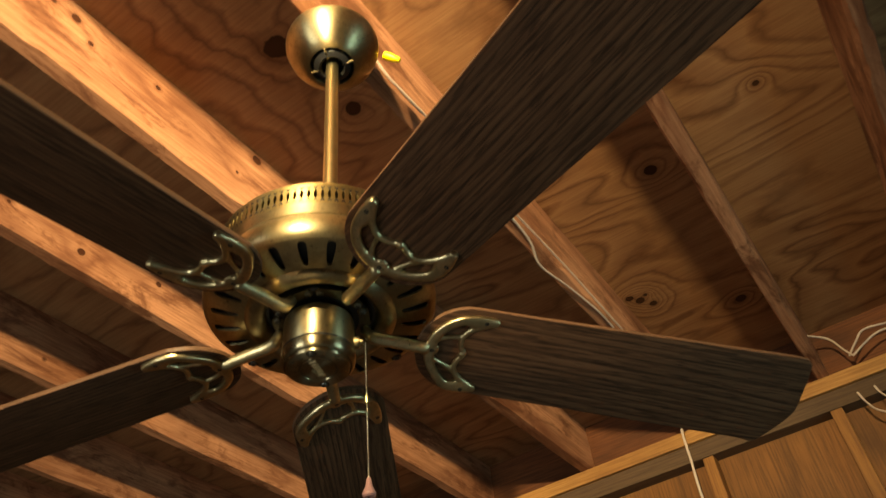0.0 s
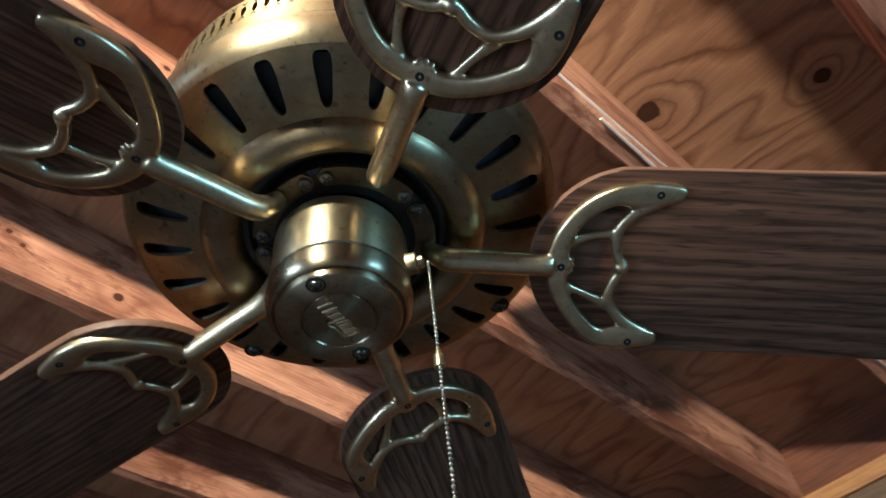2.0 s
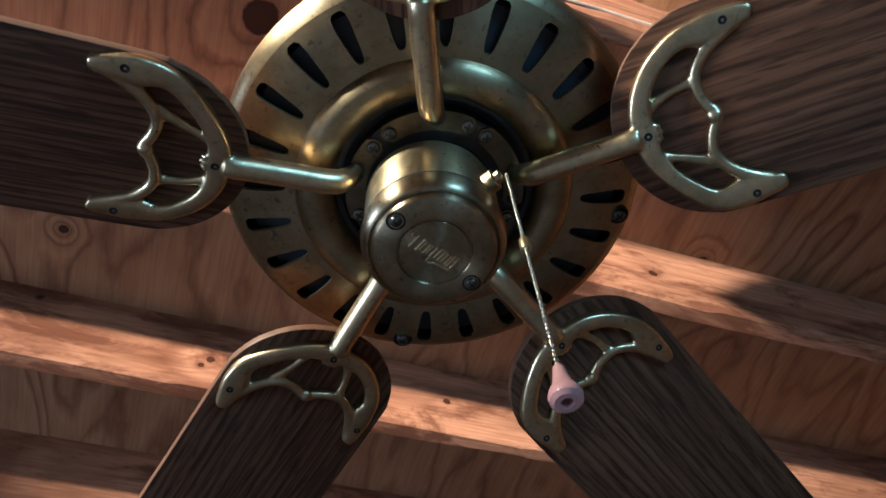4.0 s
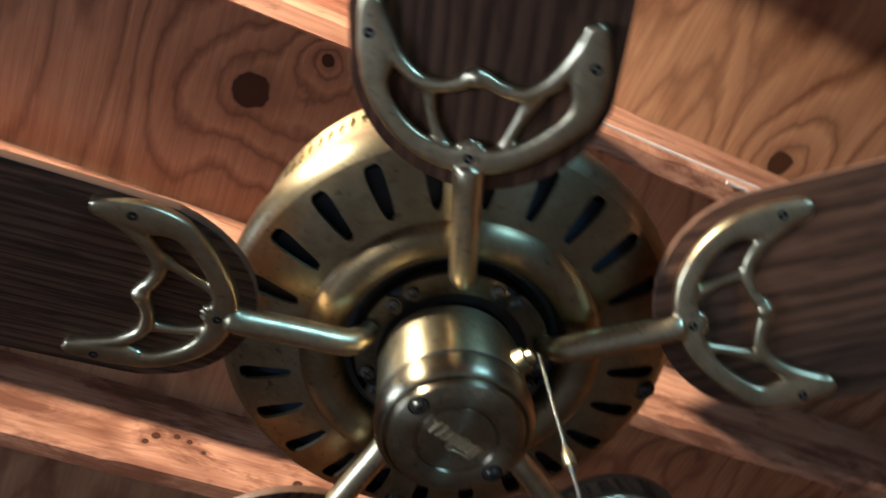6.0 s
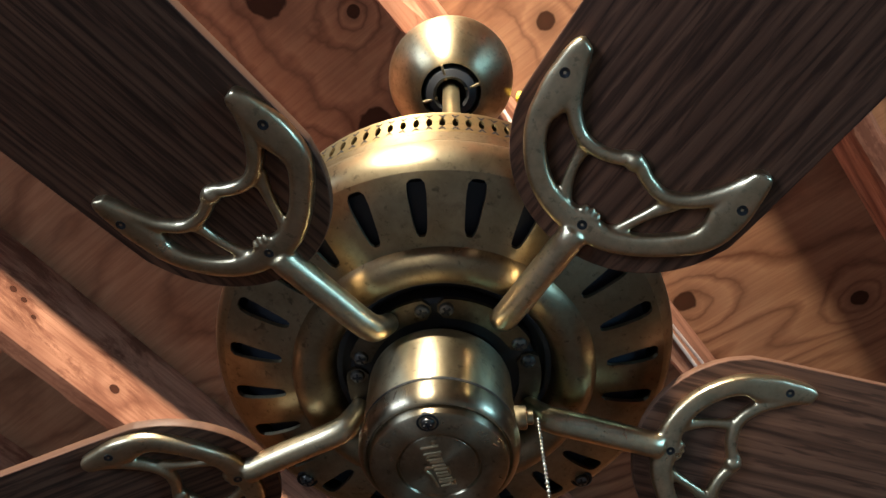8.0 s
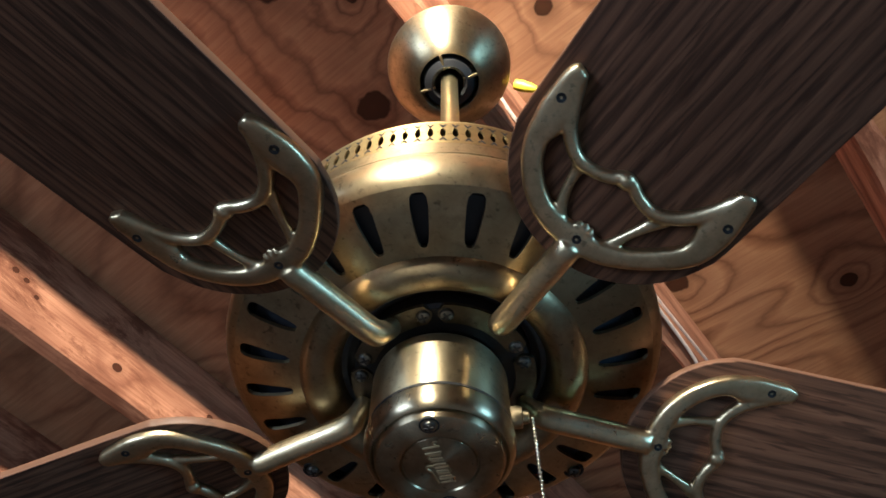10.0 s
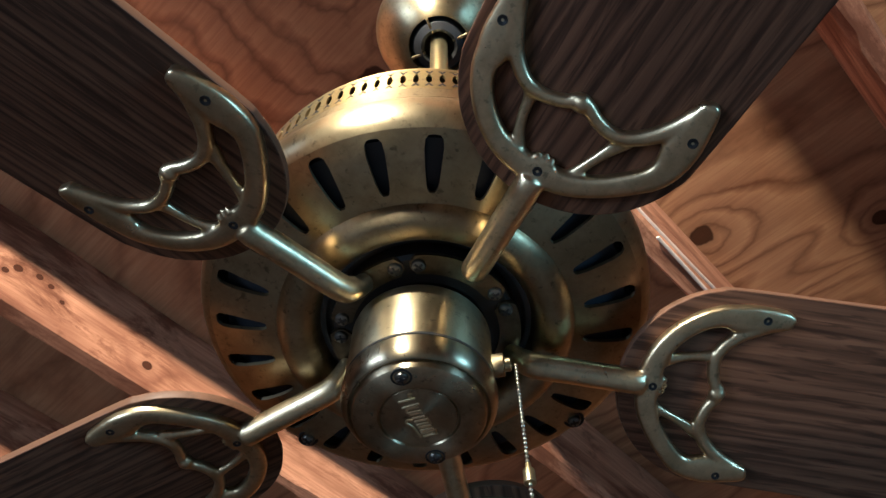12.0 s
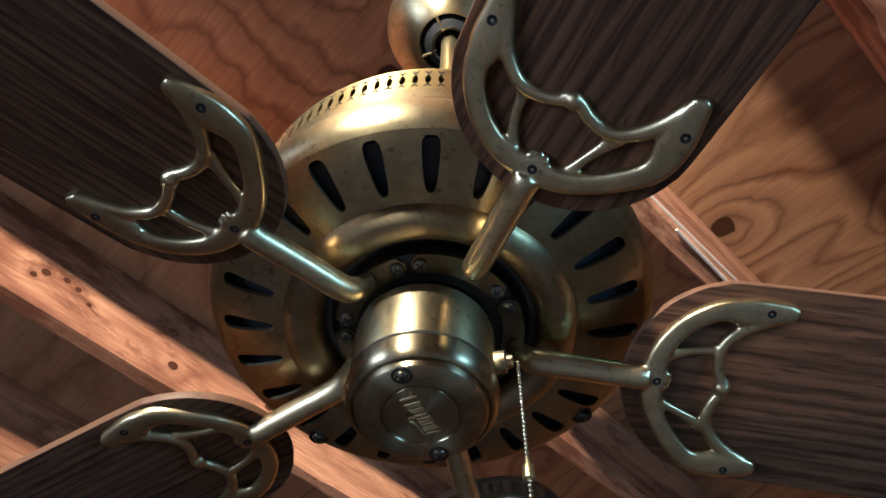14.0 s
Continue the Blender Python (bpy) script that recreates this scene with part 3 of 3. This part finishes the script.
def bar(bm, line, half_height, z, sides=14, square=0.85):
    """A cast bar with a rounded section along (x, y, half width) points in the plane."""
    pts = smooth_line(line, 4)
    top = max(p.z for p in pts)
    rings = []
    for i, p in enumerate(pts):
        d = pts[min(i + 1, len(pts) - 1)] - pts[max(i - 1, 0)]
        d.z = 0
        d.normalize()
        hh = half_height * min(1.0, 0.45 + 0.75 * p.z / min(top, 5.0))
        ring = []
        for k in range(sides):
            a = 2 * math.pi * k / sides
            c, q = math.cos(a), math.sin(a)
            w = p.z * math.copysign(abs(c) ** square, c)
            ring.append(bm.verts.new(((p.x - d.y * w) * MM, (p.y + d.x * w) * MM * 1.03, z + hh * math.copysign(abs(q) ** square, q))))
        rings.append(ring)
    for a, b in zip(rings, rings[1:]):
        for k in range(sides):
            bm.faces.new((a[k], a[(k + 1) % sides], b[(k + 1) % sides], b[k]))
    bm.faces.new(rings[0])
    bm.faces.new(rings[-1])


iron_bm = bmesh.new()
bar(iron_bm, CRESCENT, 0.0044, 0.0036, 24, 0.6)
bar(iron_bm, [(x, y, 3.2 + 1.8 * (abs(i - 7) / 7) ** 3) for i, (x, y) in enumerate(INNER_RIM)], 0.0039, 0.0036)
for web in ([(1, -12), (9, -15.5), (18, -18.2), (27, -19.5), (33, -21)], [(0, 11.5), (7, 15), (15, 18), (24, 22), (32, 25.5)]):
    bar(iron_bm, [(x, y, 2.5 + 2.2 * (abs(i - 2) / 2) ** 2) for i, (x, y) in enumerate(web)], 0.0030, 0.0044, 10)
bmesh.ops.create_uvsphere(iron_bm, u_segments=16, v_segments=8, radius=1.0, matrix=Matrix.Translation((-6.0 * MM, 0, 0.0036)) @ Matrix.Diagonal((0.0075, 0.0088, 0.0052, 1)))
bmesh.ops.create_uvsphere(iron_bm, u_segments=12, v_segments=8, radius=1.0, matrix=Matrix.Translation((36.8 * MM, 1.0 * MM, 0.0030)) @ Matrix.Diagonal((0.0052, 0.0050, 0.0044, 1)))
for y in (-3.4, 0.0, 3.4):   # the small crown over the arm's end
    bmesh.ops.create_cone(iron_bm, cap_ends=True, segments=8, radius1=0.0030, radius2=0.0011, depth=0.0050 - 0.0004 * abs(y), matrix=Matrix.Translation((6.6 * MM, y * MM, 0.0026)) @ Matrix.Rotation(radians(80), 4, "Y"))
# the arm back to the flywheel is cast in one with the crescent
arm_line = smooth_line([(-78 * MM, 0, 0.022), (-72 * MM, 0, 0.0125), (-64 * MM, 0, 0.0065), (-40 * MM, 0, 0.0050), (-18 * MM, 0, 0.0036), (-10 * MM, 0, 0.0030), (-5 * MM, 0, 0.0042)], 5)
tube(iron_bm, arm_line, [0.0056 + 0.0022 * min(1.0, i / 8) - (0.0018 if i > len(arm_line) - 3 else 0) for i in range(len(arm_line))], 16)


def blended(bm, voxel, rounds):
    """Melts overlapping solids into one skin and rounds the joints."""
    me = bpy.data.meshes.new("casting")
    bmesh.ops.recalc_face_normals(bm, faces=bm.faces)
    bm.to_mesh(me)
    bm.free()
    ob = new("casting", me)
    md = ob.modifiers.new("remesh", "REMESH")
    md.mode, md.voxel_size = "VOXEL", voxel
    dg = bpy.context.evaluated_depsgraph_get()
    skin = bpy.data.meshes.new_from_object(ob.evaluated_get(dg))
    bpy.data.objects.remove(ob)
    out = bmesh.new()
    out.from_mesh(skin)
    bpy.data.meshes.remove(skin)
    bpy.data.meshes.remove(me)
    for _ in range(rounds):
        bmesh.ops.smooth_vert(out, verts=out.verts, factor=0.5, use_axis_x=True, use_axis_y=True, use_axis_z=True)
    return out


IRON_ME = mesh_of("blade_iron", blended(iron_bm, 0.0008, 5), IRON_BRASS, True, 70)


# the foot that bolts to the flywheel: a curved strap, in fan axes
foot_bm = bmesh.new()
n = 16
rows_ = []
for i in range(n + 1):
    a = radians(-34 + 68 * i / n)
    edge = 1 - max(0.0, (abs(a) - radians(29)) / radians(5)) ** 2 * 0.7
    r0, r1 = 0.051 - 0.0065 * edge, 0.051 + 0.0065 * edge
    z = FZ - 0.7955 * K
    rows_.append([foot_bm.verts.new((r * math.cos(a), r * math.sin(a), zz)) for r, zz in ((r0, z), (r1, z), (r1, z + 0.003), (r0, z + 0.003))])
for a, b in zip(rows_, rows_[1:]):
    for k in range(4):
        foot_bm.faces.new((a[k], a[(k + 1) % 4], b[(k + 1) % 4], b[k]))
foot_bm.faces.new(rows_[0])
foot_bm.faces.new(rows_[-1])
# same brass as the iron; its dark tone is painted shade
FOOT_ME = mesh_of("foot", foot_bm, SHADED_BRASS)

# blade: rounded root, straight flaring sides, bowed tip
blade_loop = []
for i in range(13):
    a = math.pi / 2 + math.pi * i / 12
    blade_loop.append((43 + 57 * math.cos(a), 58 * math.sin(a)))
for u in (120, 220, 330, 430):
    blade_loop.append((u, -58 - 10 * (u - 60) / 400))
blade_loop += [(464, -67), (474, -63), (479, -54), (486, -24), (491, 6), (490, 18), (483, 34), (471, 54), (463, 66), (455, 70)]
for u in (425, 330, 220, 120):
    blade_loop.append((u, 58 + 10 * (u - 60) / 400))
bl = outline_mesh([sc(blade_loop)], 0.0022, 0.0008, 5)
for f in bl.faces:
    f.material_index = 1 if abs(f.normal.z) < 0.5 else 0
BLADE_ME = mesh_of("blade", bl, [WALNUT, EDGE], True, 40)
HOLE_ME = mesh_of("screw", lathe([(0.0026, 0.0012), (0.0025, -0.0004), (0.0008, -0.0001), (0, 0.0004)], 18), BLACK)
SCREW_LOCAL = ((52, -45), (47, 48.5), (0, 0))

BLADE_A = 68.3


def root_pose(az, pitch, lift, out=0.0):
    """Where an iron's crescent sits: u outwards and sloping down, v across with the blade's pitch."""
    th, slope, pitch = radians(az), radians(-3.24), radians(pitch)
    e = Vector((math.cos(th), math.sin(th), 0))
    across = Vector((-math.sin(th), math.cos(th), 0))
    eu = (e * math.cos(slope) + Vector((0, 0, math.sin(slope)))).normalized()
    ev = across * math.cos(pitch) + Vector((0, 0, math.sin(pitch)))
    ev = (ev - eu * ev.dot(eu)).normalized()
    m = Matrix((eu, ev, eu.cross(ev))).transposed().to_4x4()
    m.translation = e * (0.193 * K + out) + Vector((0, 0, FZ - 0.8365 * K + lift))
    return m


for k in range(5):
    az = BLADE_A + 72 * k + (0.8, 0.3, 0.3, 0.2, 1.1)[k]
    pitch = (-15.65, -15.65, -15.65, -9.2, -11.8)[k]   # two irons are bent a little flatter
    lift = (0.006, 0.001, -0.003, 0.002, 0.0005)[k]
    m, seat = root_pose(az + (-0.1, 0.6, 0.6, 0.6, 1.3)[k], pitch, lift, 0.003), root_pose(az, pitch, lift)
    iron = new("blade_iron", IRON_ME)
    iron.parent, iron.matrix_basis = fan, m
    tagged(iron, "cast brass crescent blade iron with scrolled openings")
    foot = new("foot", FOOT_ME)
    foot.parent = fan
    foot.matrix_basis = pose(0, 0, 0, 0, 0, BLADE_A + 72 * k)
    tagged(foot, "brass mounting foot of a blade iron, coloured dark for shade")
    for da in (-28.3, 28.3):
        s, cross = screw(foot, pose(0.051 * math.cos(radians(da)), 0.051 * math.sin(radians(da)), FZ - 0.7955 * K), 0.0043, 0.0028)
        c = new("slot", cross)
        c.parent = s
    for u, v in SCREW_LOCAL:
        o = new("screw", HOLE_ME)
        o.parent, o.matrix_basis = iron, pose(u * MM, v * MM * 1.03, -0.0007)
    blade = new("blade", BLADE_ME)
    blade.parent, blade.matrix_basis = fan, seat @ pose(0, 0, 0.0090, 0, 0, 1.2)
    tagged(blade, "dark walnut-grained wooden fan blade")

# ---------- cables ----------
def cable(pts, radius, label):
    bm = tube(bmesh.new(), smooth_line(pts, 6), radius, 8, flat=0.7)
    return tagged(part("electric_cable", bm, CABLE), label, "cable", "cables along the joist")


JB = JOIST_Z
cable([(-0.06, 0.022, JB + 0.05), (-0.13, 0.017, JB + 0.014), (-0.22, 0.018, JB + 0.008), (-0.34, 0.017, JB + 0.016), (-0.6, 0.018, JB + 0.010), (-0.9, 0.017, JB + 0.022), (-1.3, 0.018, JB + 0.012), (-1.84, 0.017, JB + 0.03)], 0.0028, "white flat electric cable stapled along a joist")
cable([(-0.50, 0.012, JB - 0.003), (-0.70, 0.006, JB - 0.004), (-0.80, -0.018, JB - 0.010), (-0.93, -0.004, JB - 0.005), (-1.1, 0.010, JB - 0.004), (-1.3, 0.002, JB - 0.005), (-1.5, 0.010, JB - 0.004), (-1.82, 0.004, JB - 0.004)], 0.003, "thin white cable looping under a joist")
nut = part("wire_nut", lathe([(0.0, 0.0), (0.0075, -0.001), (0.0085, -0.010), (0.0066, -0.025), (0.0042, -0.033), (0, -0.034)], 12), YELLOW, at=pose(-0.092, 0.052, JB - 0.026, 60, 0, 40))
tagged(nut, "yellow wire connector beside the fan canopy", "wire connector")

PX = -1.845
for pts in ([(-1.80, 0.42, 2.83), (PX, 0.474, 2.815), (PX, 0.50, 2.76), (PX + 0.01, 0.515, 2.728)],
            [(PX, 0.505, 2.735), (PX, 0.545, 2.775), (PX, 0.58, 2.80), (PX - 0.02, 0.66, 2.80), (PX, 0.80, 2.765), (PX, 1.0, 2.745)],
            [(PX, 0.515, 2.73), (PX, 0.56, 2.755), (PX, 0.62, 2.775), (PX, 0.72, 2.76), (PX, 0.95, 2.735)],
            [(PX, 0.475, 2.615), (PX + 0.01, 0.485, 2.57), (PX + 0.01, 0.511, 2.53), (PX, 0.60, 2.49), (PX - 0.03, 0.75, 2.47)],
            [(PX, 0.525, 2.615), (PX + 0.01, 0.536, 2.575), (PX, 0.58, 2.53), (PX - 0.03, 0.72, 2.50)],
            [(PX, -0.045, 2.75), (PX + 0.008, -0.061, 2.705), (PX + 0.008, -0.065, 2.593), (PX, -0.071, 2.475), (PX - 0.03, -0.075, 2.2)]):
    tagged(cable(pts, 0.0041, "white electric cable at the wall plate"), group="cables by the wall")
